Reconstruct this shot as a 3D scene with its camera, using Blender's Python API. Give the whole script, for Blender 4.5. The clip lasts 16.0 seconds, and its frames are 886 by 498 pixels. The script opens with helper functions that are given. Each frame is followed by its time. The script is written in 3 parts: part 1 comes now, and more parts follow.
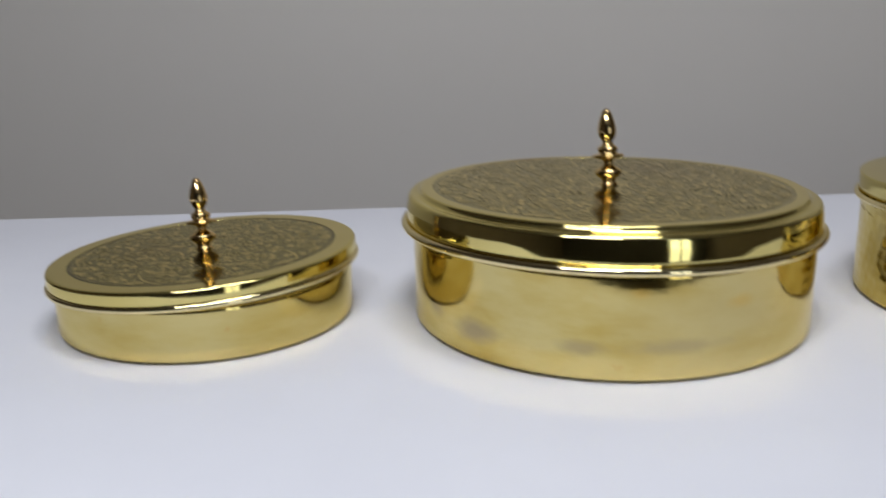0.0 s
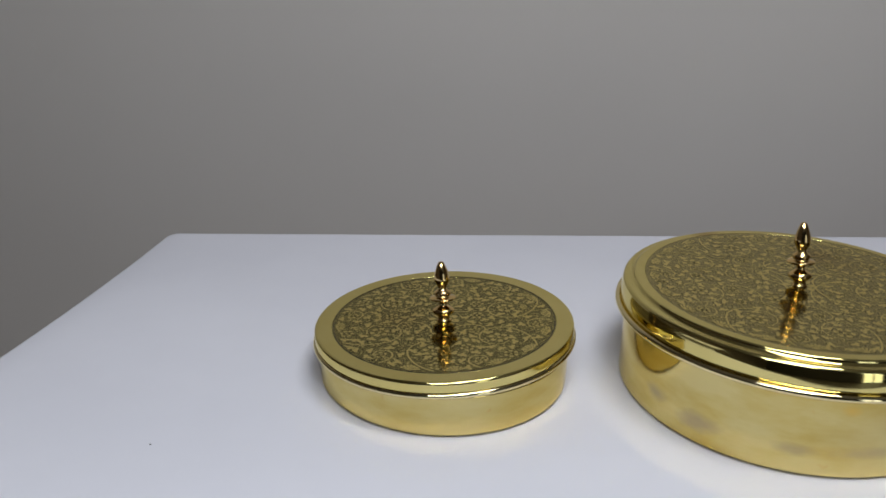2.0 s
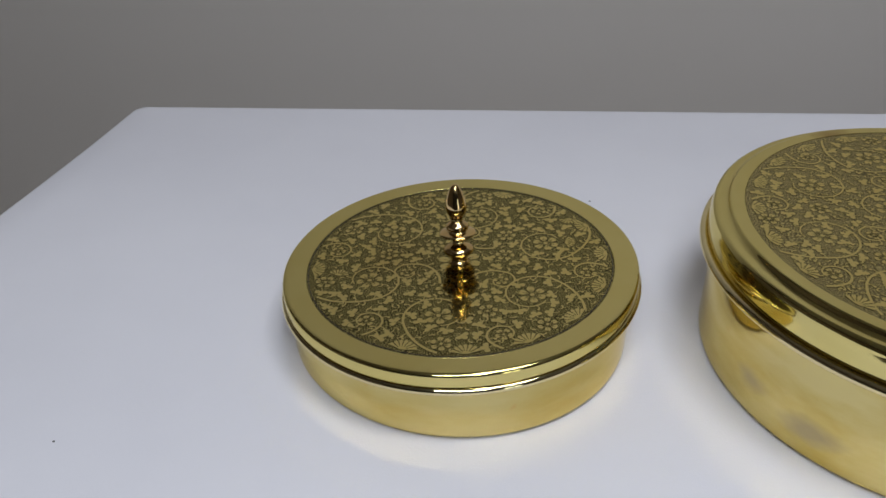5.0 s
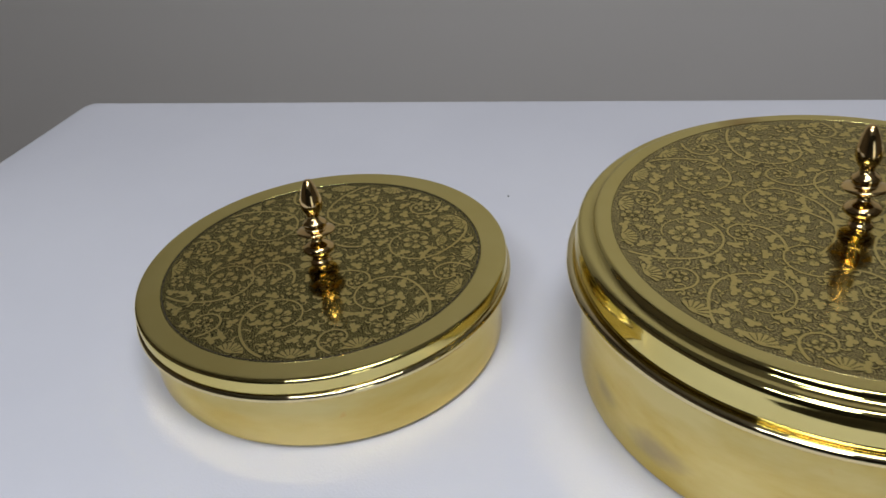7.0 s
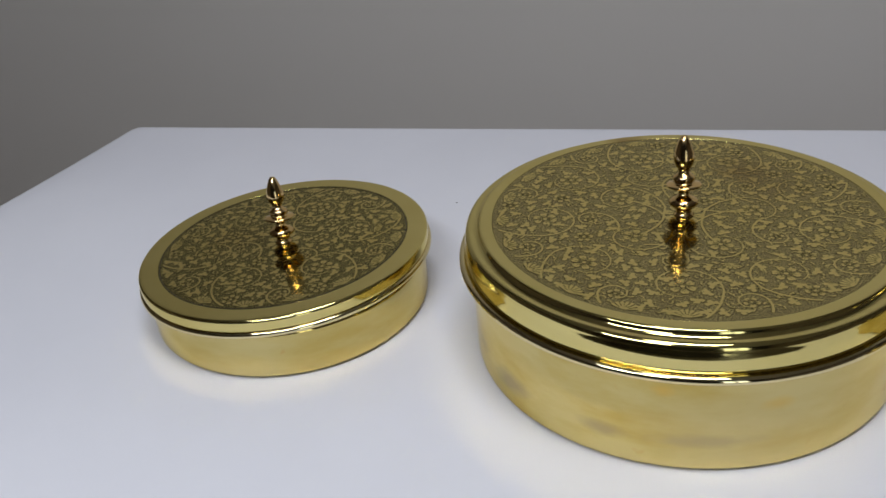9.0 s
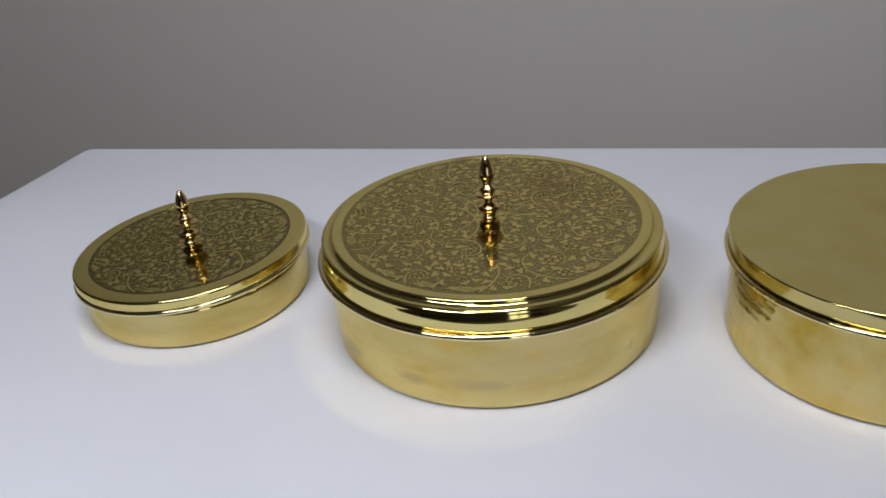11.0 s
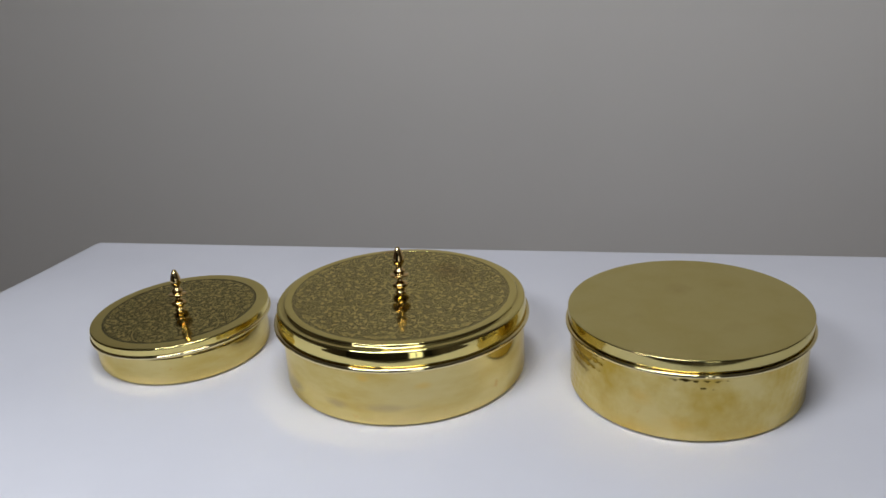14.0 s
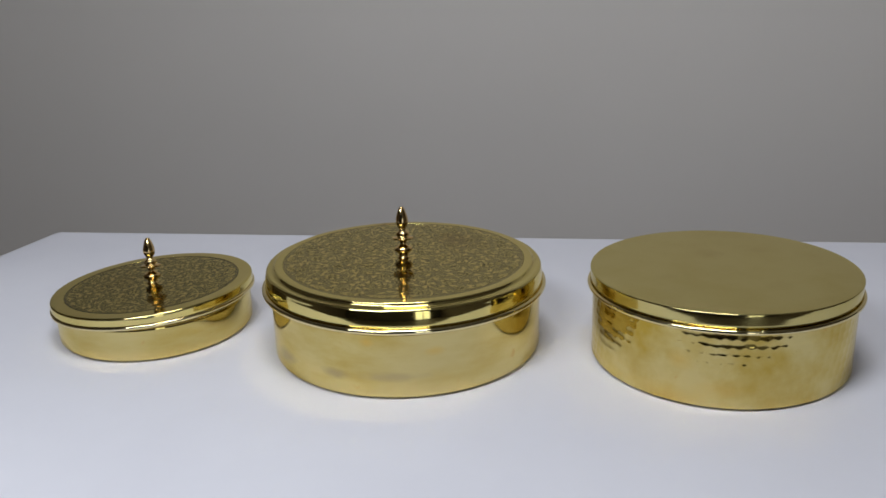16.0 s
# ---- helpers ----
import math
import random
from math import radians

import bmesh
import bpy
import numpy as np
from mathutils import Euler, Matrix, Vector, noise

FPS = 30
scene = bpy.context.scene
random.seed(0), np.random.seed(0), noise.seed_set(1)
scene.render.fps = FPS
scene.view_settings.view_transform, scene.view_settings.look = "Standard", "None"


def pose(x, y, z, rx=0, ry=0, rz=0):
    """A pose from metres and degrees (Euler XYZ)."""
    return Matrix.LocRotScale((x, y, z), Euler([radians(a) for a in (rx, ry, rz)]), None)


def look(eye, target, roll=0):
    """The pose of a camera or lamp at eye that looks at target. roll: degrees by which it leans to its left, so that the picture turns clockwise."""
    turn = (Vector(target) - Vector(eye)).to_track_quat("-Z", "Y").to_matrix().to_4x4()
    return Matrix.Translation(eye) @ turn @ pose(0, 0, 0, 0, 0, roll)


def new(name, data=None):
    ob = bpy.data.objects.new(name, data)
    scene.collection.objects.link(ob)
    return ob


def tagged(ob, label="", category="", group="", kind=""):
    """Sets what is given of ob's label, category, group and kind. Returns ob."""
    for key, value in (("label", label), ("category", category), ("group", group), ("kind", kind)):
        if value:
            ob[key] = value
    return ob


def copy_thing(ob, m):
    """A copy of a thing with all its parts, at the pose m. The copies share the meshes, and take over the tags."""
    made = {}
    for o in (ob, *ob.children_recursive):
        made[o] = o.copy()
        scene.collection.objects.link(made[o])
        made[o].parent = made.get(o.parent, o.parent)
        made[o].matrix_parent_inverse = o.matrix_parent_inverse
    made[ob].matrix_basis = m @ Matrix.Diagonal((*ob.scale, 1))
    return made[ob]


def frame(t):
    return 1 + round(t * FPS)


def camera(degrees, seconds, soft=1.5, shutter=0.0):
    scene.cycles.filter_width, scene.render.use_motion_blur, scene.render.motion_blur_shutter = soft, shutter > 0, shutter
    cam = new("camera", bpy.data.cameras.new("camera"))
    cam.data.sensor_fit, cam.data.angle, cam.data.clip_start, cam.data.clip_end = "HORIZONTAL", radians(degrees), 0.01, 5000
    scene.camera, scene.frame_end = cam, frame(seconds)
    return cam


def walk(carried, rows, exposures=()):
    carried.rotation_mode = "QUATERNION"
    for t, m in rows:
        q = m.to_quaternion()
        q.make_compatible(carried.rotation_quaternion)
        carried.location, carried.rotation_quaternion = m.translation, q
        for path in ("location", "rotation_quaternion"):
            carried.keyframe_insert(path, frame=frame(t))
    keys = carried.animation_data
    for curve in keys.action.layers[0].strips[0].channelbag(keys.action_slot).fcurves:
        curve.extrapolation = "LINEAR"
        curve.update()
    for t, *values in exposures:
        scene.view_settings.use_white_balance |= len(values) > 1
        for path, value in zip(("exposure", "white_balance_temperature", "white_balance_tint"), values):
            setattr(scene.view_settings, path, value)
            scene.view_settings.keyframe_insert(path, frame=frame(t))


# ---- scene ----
import itertools

# Three polished brass lidded boxes in a row on a table with a white cloth, before a plain grey wall.
cam = camera(50.5, 16.0, soft=1.6, shutter=0.5)
PATH = [
    # seconds, x, y, z, turn to the left, tilt up, roll
    (0.0, 0.0571, -0.0924, 0.9555, -1.43, -15.75, -1.06),
    (0.5, -0.0124, -0.0954, 0.9774, -2.39, -14.28, 0.94),
    (1.0, -0.0690, -0.1147, 1.0086, -2.12, -15.37, 0.78),
    (1.5, -0.0930, -0.1393, 1.0527, -2.14, -18.63, 1.03),
    (2.0, -0.1007, -0.1376, 1.1122, -1.43, -22.30, 1.41),
    (2.5, -0.0811, -0.1455, 1.1529, 0.15, -25.77, 1.50),
    (3.0, -0.0753, -0.1370, 1.1582, 0.69, -28.77, -0.40),
    (3.5, -0.0764, -0.1053, 1.1515, 0.04, -29.64, -0.38),
    (4.0, -0.0758, -0.0485, 1.1297, 1.55, -30.86, -0.24),
    (4.2, -0.0821, -0.0180, 1.1197, 0.96, -31.74, 0.19),
    (6.3, 0.0114, 0.1159, 1.0632, 9.03, -34.11, -2.52),
    (6.5, 0.0300, 0.1161, 1.0643, 9.61, -34.05, -3.21),
    (7.0, 0.0532, 0.1061, 1.0702, 10.19, -33.83, -3.97),
    (7.5, 0.0810, 0.0795, 1.0702, 11.14, -33.18, -4.42),
    (8.0, 0.1082, 0.0410, 1.0863, 12.94, -32.63, -4.60),
    (8.2, 0.1212, 0.0317, 1.0895, 13.62, -32.22, -4.69),
    (10.3, 0.2535, -0.0846, 1.1431, 16.72, -29.21, -6.15),
    (10.5, 0.2704, -0.0976, 1.1510, 16.29, -29.63, -6.18),
    (11.0, 0.3020, -0.1216, 1.1626, 15.05, -29.78, -5.59),
    (11.5, 0.3351, -0.1339, 1.1707, 14.88, -28.85, -5.92),
    (12.0, 0.3686, -0.1798, 1.1865, 15.65, -28.23, -6.23),
    (12.5, 0.4032, -0.2488, 1.2104, 13.83, -26.50, -4.81),
    (13.0, 0.4264, -0.3124, 1.2375, 13.63, -25.02, -4.62),
    (13.5, 0.4302, -0.3419, 1.2412, 13.46, -23.87, -4.61),
    (14.0, 0.4218, -0.3549, 1.2421, 13.21, -22.69, -3.47),
    (14.5, 0.4053, -0.3314, 1.2197, 12.59, -22.43, -3.99),
    (15.0, 0.3927, -0.3149, 1.1837, 11.81, -21.66, -3.40),
    (15.5, 0.3681, -0.3187, 1.1538, 10.60, -20.29, -2.36),
    (16.0, 0.3541, -0.3179, 1.1224, 9.86, -19.04, -1.88),
]
walk(cam, [(t, pose(x, y, z, 90 + tilt, 0, turn) @ pose(0, 0, 0, 0, 0, roll)) for t, x, y, z, turn, tilt, roll in PATH],
     exposures=[(0.0, 0.02), (0.6, 0.03), (1.6, -0.07), (3.0, -0.14), (16.0, -0.14)])

TABLE = 0.75           # height of the tabletop cloth
BACK, BACK_SLOPE, CORNER_X = 0.7850, 0.0277, -0.3616


def back_edge(x):
    """The back edge of the table, not quite parallel to the row of boxes."""
    return BACK + BACK_SLOPE * x


ROOM_X0, ROOM_X1, ROOM_Y0, ROOM_Y1, ROOM_H = -1.7, 2.4, -2.3, 1.45, 2.6

# ---- light ----
# the polished sides throw their light back on the cloth
scene.cycles.caustics_reflective, scene.cycles.blur_glossy = True, 0.2
world = bpy.data.worlds.new("world")
scene.world = world
world.use_nodes = True
sky = world.node_tree.nodes.new("ShaderNodeTexSky")
sky.sky_type, sky.sun_disc = "NISHITA", False
sky.sun_elevation, sky.sun_rotation = radians(40), radians(200)
world.node_tree.links.new(sky.outputs[0], world.node_tree.nodes["Background"].inputs[0])
world.node_tree.nodes["Background"].inputs[1].default_value = 0.1


def area_lamp(name, m, sx, sy, watts, colour):
    data = bpy.data.lights.new(name, "AREA")
    data.shape, data.size, data.size_y, data.energy, data.color = "RECTANGLE", sx, sy, watts, colour
    ob = new(name, data)
    ob.matrix_world = m
    return ob


LAMP = (-0.10, -0.22, 1.62)
area_lamp("panel_light", pose(*LAMP, 14, 0, -12), 0.50, 0.12, 5.8, (0.88, 0.93, 1.0))
area_lamp("window_light", look((1.45, ROOM_Y0 + 0.03, 1.08), (1.45, 0.0, 1.08)), 0.66, 1.98, 6.9, (0.88, 0.94, 1.0))
area_lamp("ceiling_light", pose(0.30, 0.08, ROOM_H - 0.06), 0.7, 0.4, 15.2, (0.91, 0.94, 1.0))

# ---- materials ----


def material(name, colour, rough=0.5, metal=0.0):
    mat = bpy.data.materials.new(name)
    mat.use_nodes = True
    nodes = mat.node_tree.nodes
    bsdf = nodes["Principled BSDF"]
    bsdf.inputs["Base Color"].default_value = (*colour, 1)
    bsdf.inputs["Roughness"].default_value = rough
    bsdf.inputs["Metallic"].default_value = metal
    if metal:
        bsdf.inputs["Specular Tint"].default_value = (0.95, 0.90, 0.74, 1)      # brass stays a little yellow at a grazing angle
    return mat, nodes, mat.node_tree.links, bsdf


def noise_node(nodes, links, scale, detail=4.0, stretch=(1, 1, 1), rough=0.55):
    coords = nodes.new("ShaderNodeTexCoord")
    mapping = nodes.new("ShaderNodeMapping")
    mapping.inputs["Scale"].default_value = stretch
    tex = nodes.new("ShaderNodeTexNoise")
    tex.inputs["Scale"].default_value, tex.inputs["Detail"].default_value = scale, detail
    tex.inputs["Roughness"].default_value = rough
    links.new(coords.outputs["Object"], mapping.inputs["Vector"])
    links.new(mapping.outputs["Vector"], tex.inputs["Vector"])
    return tex.outputs["Fac"]


def ramp(nodes, links, fac, stops):
    node = nodes.new("ShaderNodeValToRGB")
    while len(node.color_ramp.elements) < len(stops):
        node.color_ramp.elements.new(0.5)
    for el, (pos, col) in zip(node.color_ramp.elements, stops):
        el.position = pos
        el.color = (*col, 1) if isinstance(col, tuple) else (col, col, col, 1)
    links.new(fac, node.inputs["Fac"])
    return node.outputs["Color"]


def mix(nodes, links, fac, a, b, mode="MIX"):
    node = nodes.new("ShaderNodeMix")
    node.data_type, node.blend_type = "RGBA", mode
    for socket, value in ((node.inputs["Factor"], fac), (node.inputs["A"], a), (node.inputs["B"], b)):
        if isinstance(value, (int, float)):
            socket.default_value = value
        elif isinstance(value, tuple):
            socket.default_value = (*value, 1)
        else:
            links.new(value, socket)
    return node.outputs["Result"]


def add_bump(nodes, links, bsdf, fac, strength, distance):
    bump = nodes.new("ShaderNodeBump")
    bump.inputs["Strength"].default_value, bump.inputs["Distance"].default_value = strength, distance
    links.new(fac, bump.inputs["Height"])
    links.new(bump.outputs["Normal"], bsdf.inputs["Normal"])


BRASS = (0.745, 0.615, 0.238)


def stained(nodes, links, tint, stains):
    """Old brown stains of a ragged round shape: (x, y, radius, depth) on the piece itself."""
    for x, y, radius, depth in stains:
        coords = nodes.new("ShaderNodeTexCoord")
        flat = nodes.new("ShaderNodeVectorMath")
        flat.operation = "MULTIPLY_ADD"
        flat.inputs[1].default_value, flat.inputs[2].default_value = (1, 1, 0), (-x, -y, 0)
        links.new(coords.outputs["Object"], flat.inputs[0])
        size = nodes.new("ShaderNodeVectorMath")
        size.operation = "LENGTH"
        links.new(flat.outputs["Vector"], size.inputs[0])
        ragged = nodes.new("ShaderNodeMath")
        ragged.operation, ragged.inputs[1].default_value = "MULTIPLY_ADD", radius * 1.6
        links.new(noise_node(nodes, links, 0.9 / radius, 3), ragged.inputs[0])
        links.new(size.outputs["Value"], ragged.inputs[2])
        mask = nodes.new("ShaderNodeMapRange")
        mask.inputs["From Min"].default_value, mask.inputs["From Max"].default_value = radius * 0.9, radius * 1.8
        mask.inputs["To Min"].default_value, mask.inputs["To Max"].default_value = depth, 0.0
        links.new(ragged.outputs["Value"], mask.inputs["Value"])
        tint = mix(nodes, links, mask.outputs["Result"], tint, (0.42, 0.27, 0.10))
    return tint


def marked(nodes, links, tint, radius, marks):
    """Smudges and painted-in reflections on a round side: (angle, height, half width, half height, depth, colour)."""
    for angle, z, wide, high, depth, colour in marks:
        coords = nodes.new("ShaderNodeTexCoord")
        near = nodes.new("ShaderNodeVectorMath")
        near.operation = "MULTIPLY_ADD"
        scale = (1 / wide, 1 / wide, 1 / high)
        centre = (radius * math.cos(radians(angle)), radius * math.sin(radians(angle)), z)
        near.inputs[1].default_value, near.inputs[2].default_value = scale, tuple(-c * k for c, k in zip(centre, scale))
        links.new(coords.outputs["Object"], near.inputs[0])
        size = nodes.new("ShaderNodeVectorMath")
        size.operation = "LENGTH"
        links.new(near.outputs["Vector"], size.inputs[0])
        ragged = nodes.new("ShaderNodeMath")
        ragged.operation, ragged.inputs[1].default_value = "MULTIPLY_ADD", 1.1
        links.new(noise_node(nodes, links, 0.8 / high, 4, (0.45, 0.45, 1)), ragged.inputs[0])
        links.new(size.outputs["Value"], ragged.inputs[2])
        mask = nodes.new("ShaderNodeMapRange")
        mask.inputs["From Min"].default_value, mask.inputs["From Max"].default_value = 0.75, 1.5
        mask.inputs["To Min"].default_value, mask.inputs["To Max"].default_value = depth, 0.0
        links.new(ragged.outputs["Value"], mask.inputs["Value"])
        tint = mix(nodes, links, mask.outputs["Result"], tint, colour)
    return tint


def brass(name, rough_low, rough_high, tarnish=0.35, streak=(1, 1, 1), bump=0.0, tint0=BRASS, stains=(), radius=0.1, marks=()):
    """Lacquered polished brass: cloudy tarnish, small brown spots, spun streaks in the gloss."""
    mat, nodes, links, bsdf = material(name, tint0, rough_low, 1.0)
    cloud = ramp(nodes, links, noise_node(nodes, links, 22, 5, streak), [(0.42, 0.0), (0.72, 1.0)])
    spots = ramp(nodes, links, noise_node(nodes, links, 70, 2), [(0.70, 0.0), (0.78, 1.0)])
    tint = mix(nodes, links, cloud, tint0, tuple(c - d * tarnish for c, d in zip(tint0, (0.13, 0.16, 0.14))))
    tint = mix(nodes, links, spots, tint, mix(nodes, links, 0.45 * tarnish, tint, (0.62, 0.36, 0.10)))
    tint = marked(nodes, links, stained(nodes, links, tint, stains), radius, marks)
    links.new(tint, bsdf.inputs["Base Color"])
    gloss = noise_node(nodes, links, 35, 4, (streak[0], streak[1], streak[2] * 2.0))
    links.new(ramp(nodes, links, gloss, [(0.3, rough_low), (0.75, rough_high)]), bsdf.inputs["Roughness"])
    if bump:
        add_bump(nodes, links, bsdf, noise_node(nodes, links, 60, 3, (1, 1, 3)), 0.3, bump)
    return mat


GREY, AMBER = (0.40, 0.33, 0.19), (0.70, 0.46, 0.10)
BODY = (0.695, 0.578, 0.243)
MAT_BODY_S = brass("brass_side_small", 0.05, 0.11, 1.0, (0.6, 0.6, 1.9), 0.00012, BODY)
MAT_BODY_L = brass("brass_side_large", 0.05, 0.11, 1.2, (0.6, 0.6, 1.9), 0.00012, BODY, radius=0.124, marks=(
    (-164, 0.0525, 0.0085, 0.0052, 0.9, AMBER), (-207, 0.018, 0.022, 0.009, 0.85, GREY), (-224, 0.023, 0.015, 0.008, 0.75, GREY),
    # broad mark at -140: smudging, plus the dimmer right front painted in
    (-153, 0.021, 0.034, 0.0055, 0.75, GREY), (-178, 0.020, 0.018, 0.006, 0.6, GREY), (-140, 0.034, 0.075, 0.045, 0.55, (0.60, 0.49, 0.22)), (-138, 0.043, 0.010, 0.005, 0.45, AMBER)))
MAT_HAMMERED = brass("brass_hammered", 0.05, 0.10, 1.4, tint0=BODY, radius=0.113, marks=(
    # amber patches paint in the warm glow of the cloth reflected in the side
    (-112, 0.040, 0.014, 0.012, 0.45, AMBER), (-120, 0.006, 0.05, 0.011, 0.4, AMBER), (-95, 0.018, 0.025, 0.011, 0.3, AMBER)))
MAT_LID = brass("brass_lid", 0.05, 0.09, 0.25, tint0=(0.76, 0.645, 0.25), stains=((0.0839, 0.0722, 0.018, 0.75),))
MAT_PLAIN = brass("brass_satin_lid", 0.08, 0.12, 0.35, tint0=(0.65, 0.56, 0.235), stains=((-0.0088, 0.034, 0.016, 0.3), (0.036, 0.05, 0.009, 0.18), (-0.05, -0.03, 0.011, 0.14), (0.04, -0.045, 0.014, 0.12)))
MAT_RIM = brass("brass_rim", 0.02, 0.045, 0.15, tint0=(0.80, 0.69, 0.39))
MAT_FINIAL = brass("brass_finial", 0.07, 0.14, 0.4, tint0=(0.80, 0.58, 0.27))


def engraved_ground(name, dark, light0, light1, stains):
    """The sunk field between the engraved stems: dull and dark, cut with fine short hatching."""
    mat, nodes, links, bsdf = material(name, (0.3, 0.24, 0.12), 0.3, 1.0)
    coords = nodes.new("ShaderNodeTexCoord")
    swirl = nodes.new("ShaderNodeTexNoise")
    swirl.inputs["Scale"].default_value, swirl.inputs["Detail"].default_value = 110, 1
    links.new(coords.outputs["Object"], swirl.inputs["Vector"])
    bent = nodes.new("ShaderNodeVectorMath")
    bent.operation = "MULTIPLY_ADD"
    bent.inputs[1].default_value = (0.008, 0.008, 0.0)
    links.new(swirl.outputs["Color"], bent.inputs[0])
    links.new(coords.outputs["Object"], bent.inputs[2])
    cells = nodes.new("ShaderNodeTexVoronoi")
    cells.voronoi_dimensions, cells.feature = "2D", "DISTANCE_TO_EDGE"
    cells.inputs["Scale"].default_value, cells.inputs["Randomness"].default_value = 820, 0.7
    links.new(bent.outputs["Vector"], cells.inputs["Vector"])
    cut = ramp(nodes, links, cells.outputs["Distance"], [(0.10, 0.0), (0.30, 1.0)])
    cloud = ramp(nodes, links, noise_node(nodes, links, 28, 3), [(0.35, 0.0), (0.7, 1.0)])
    light = stained(nodes, links, mix(nodes, links, cloud, light0, light1), stains)
    links.new(mix(nodes, links, cut, dark, light), bsdf.inputs["Base Color"])
    links.new(ramp(nodes, links, cut, [(0.0, 0.20), (1.0, 0.12)]), bsdf.inputs["Roughness"])
    add_bump(nodes, links, bsdf, cut, 0.12, 0.0001)
    return mat


SMALL_STAINS = ((-0.0318, 0.0144, 0.030, 0.32),)
LARGE_STAINS = ((0.0733, -0.0123, 0.024, 0.70), (0.0547, -0.0333, 0.032, 0.30))
MAT_GROUND_S = engraved_ground("brass_engraved_dark", (0.050, 0.042, 0.016), (0.53, 0.45, 0.170), (0.64, 0.54, 0.205), SMALL_STAINS)
MAT_GROUND_L = engraved_ground("brass_engraved_pale", (0.150, 0.120, 0.056), (0.68, 0.57, 0.24), (0.74, 0.615, 0.26), LARGE_STAINS)
MAT_RELIEF_S = brass("brass_relief_small", 0.06, 0.11, 0.3, stains=SMALL_STAINS)
MAT_RELIEF_L = brass("brass_relief_large", 0.07, 0.12, 0.3, stains=LARGE_STAINS)


def cloth_material():
    mat, nodes, links, bsdf = material("white_cloth", (0.80, 0.80, 0.82), 0.75)
    bsdf.inputs["Sheen Weight"].default_value = 0.1
    patch = noise_node(nodes, links, 5, 4)
    links.new(ramp(nodes, links, patch, [(0.3, (0.72, 0.72, 0.778)), (0.7, (0.767, 0.767, 0.823))]), bsdf.inputs["Base Color"])
    weave = noise_node(nodes, links, 900, 2)
    soft = noise_node(nodes, links, 9, 3)
    add_bump(nodes, links, bsdf, mix(nodes, links, 0.25, soft, weave), 0.25, 0.002)
    return mat


def wall_material():
    mat, nodes, links, bsdf = material("grey_wall_paint", (0.72, 0.70, 0.675), 0.7)
    patch = noise_node(nodes, links, 1.6, 5)
    links.new(ramp(nodes, links, patch, [(0.3, (0.88, 0.835, 0.785)), (0.7, (0.91, 0.865, 0.815))]), bsdf.inputs["Base Color"])
    add_bump(nodes, links, bsdf, noise_node(nodes, links, 160, 4), 0.15, 0.001)
    return mat


MAT_CLOTH = cloth_material()
MAT_WALL = wall_material()


def plain_material(name, colour, rough, vary=0.12, scale=6):
    mat, nodes, links, bsdf = material(name, colour, rough)
    low, high = tuple(c * (1 - vary) for c in colour), tuple(min(1, c * (1 + vary)) for c in colour)
    links.new(ramp(nodes, links, noise_node(nodes, links, scale, 5), [(0.3, low), (0.7, high)]), bsdf.inputs["Base Color"])
    return mat


MAT_LINE = plain_material("brass_dark_line", (0.05, 0.04, 0.025), 0.4)
MAT_CUT = material("brass_cut_line", (0.095, 0.078, 0.032), 0.32, 1.0)[0]
MAT_DARK = plain_material("dark_room_paint", (0.05, 0.045, 0.04), 0.7)
MAT_SIDE = plain_material("side_wall_paint", (0.16, 0.13, 0.105), 0.7)
MAT_CEILING = plain_material("ceiling_paint", (0.52, 0.49, 0.46), 0.8)
MAT_FLOOR = plain_material("floor_stone", (0.14, 0.12, 0.10), 0.5)
MAT_WOOD = plain_material("table_wood", (0.25, 0.16, 0.09), 0.5)
MAT_SPECK = plain_material("dark_lint", (0.03, 0.03, 0.03), 0.9)
MAT_FRAME = plain_material("window_frame_paint", (0.5, 0.48, 0.45), 0.5)

# ---- mesh helpers ----


def finish(name, bm, mat, smooth=True):
    me = bpy.data.meshes.new(name)
    bm.normal_update()
    bm.to_mesh(me)
    bm.free()
    me.materials.append(mat)
    for poly in me.polygons:
        poly.use_smooth = smooth
    return me


def part(name, bm, mat, parent, label="", smooth=True):
    ob = new(name, finish(name, bm, mat, smooth))
    ob.parent = parent
    return tagged(ob, label)


def box_bm(x0, y0, z0, x1, y1, z1, bevel=0.0):
    bm = bmesh.new()
    bmesh.ops.create_cube(bm, size=1)
    for v in bm.verts:
        v.co = ((x0 + x1) / 2 + v.co.x * (x1 - x0), (y0 + y1) / 2 + v.co.y * (y1 - y0), (z0 + z1) / 2 + v.co.z * (z1 - z0))
    if bevel:
        bmesh.ops.bevel(bm, geom=bm.edges[:], offset=bevel, segments=2, affect="EDGES")
    return bm


def arc(cr, cz, r, a0, a1, n):
    """Points of a profile along a round of radius r, angles in degrees from outwards to up."""
    return [(cr + r * math.cos(radians(a0 + (a1 - a0) * i / n)), cz + r * math.sin(radians(a0 + (a1 - a0) * i / n))) for i in range(n + 1)]


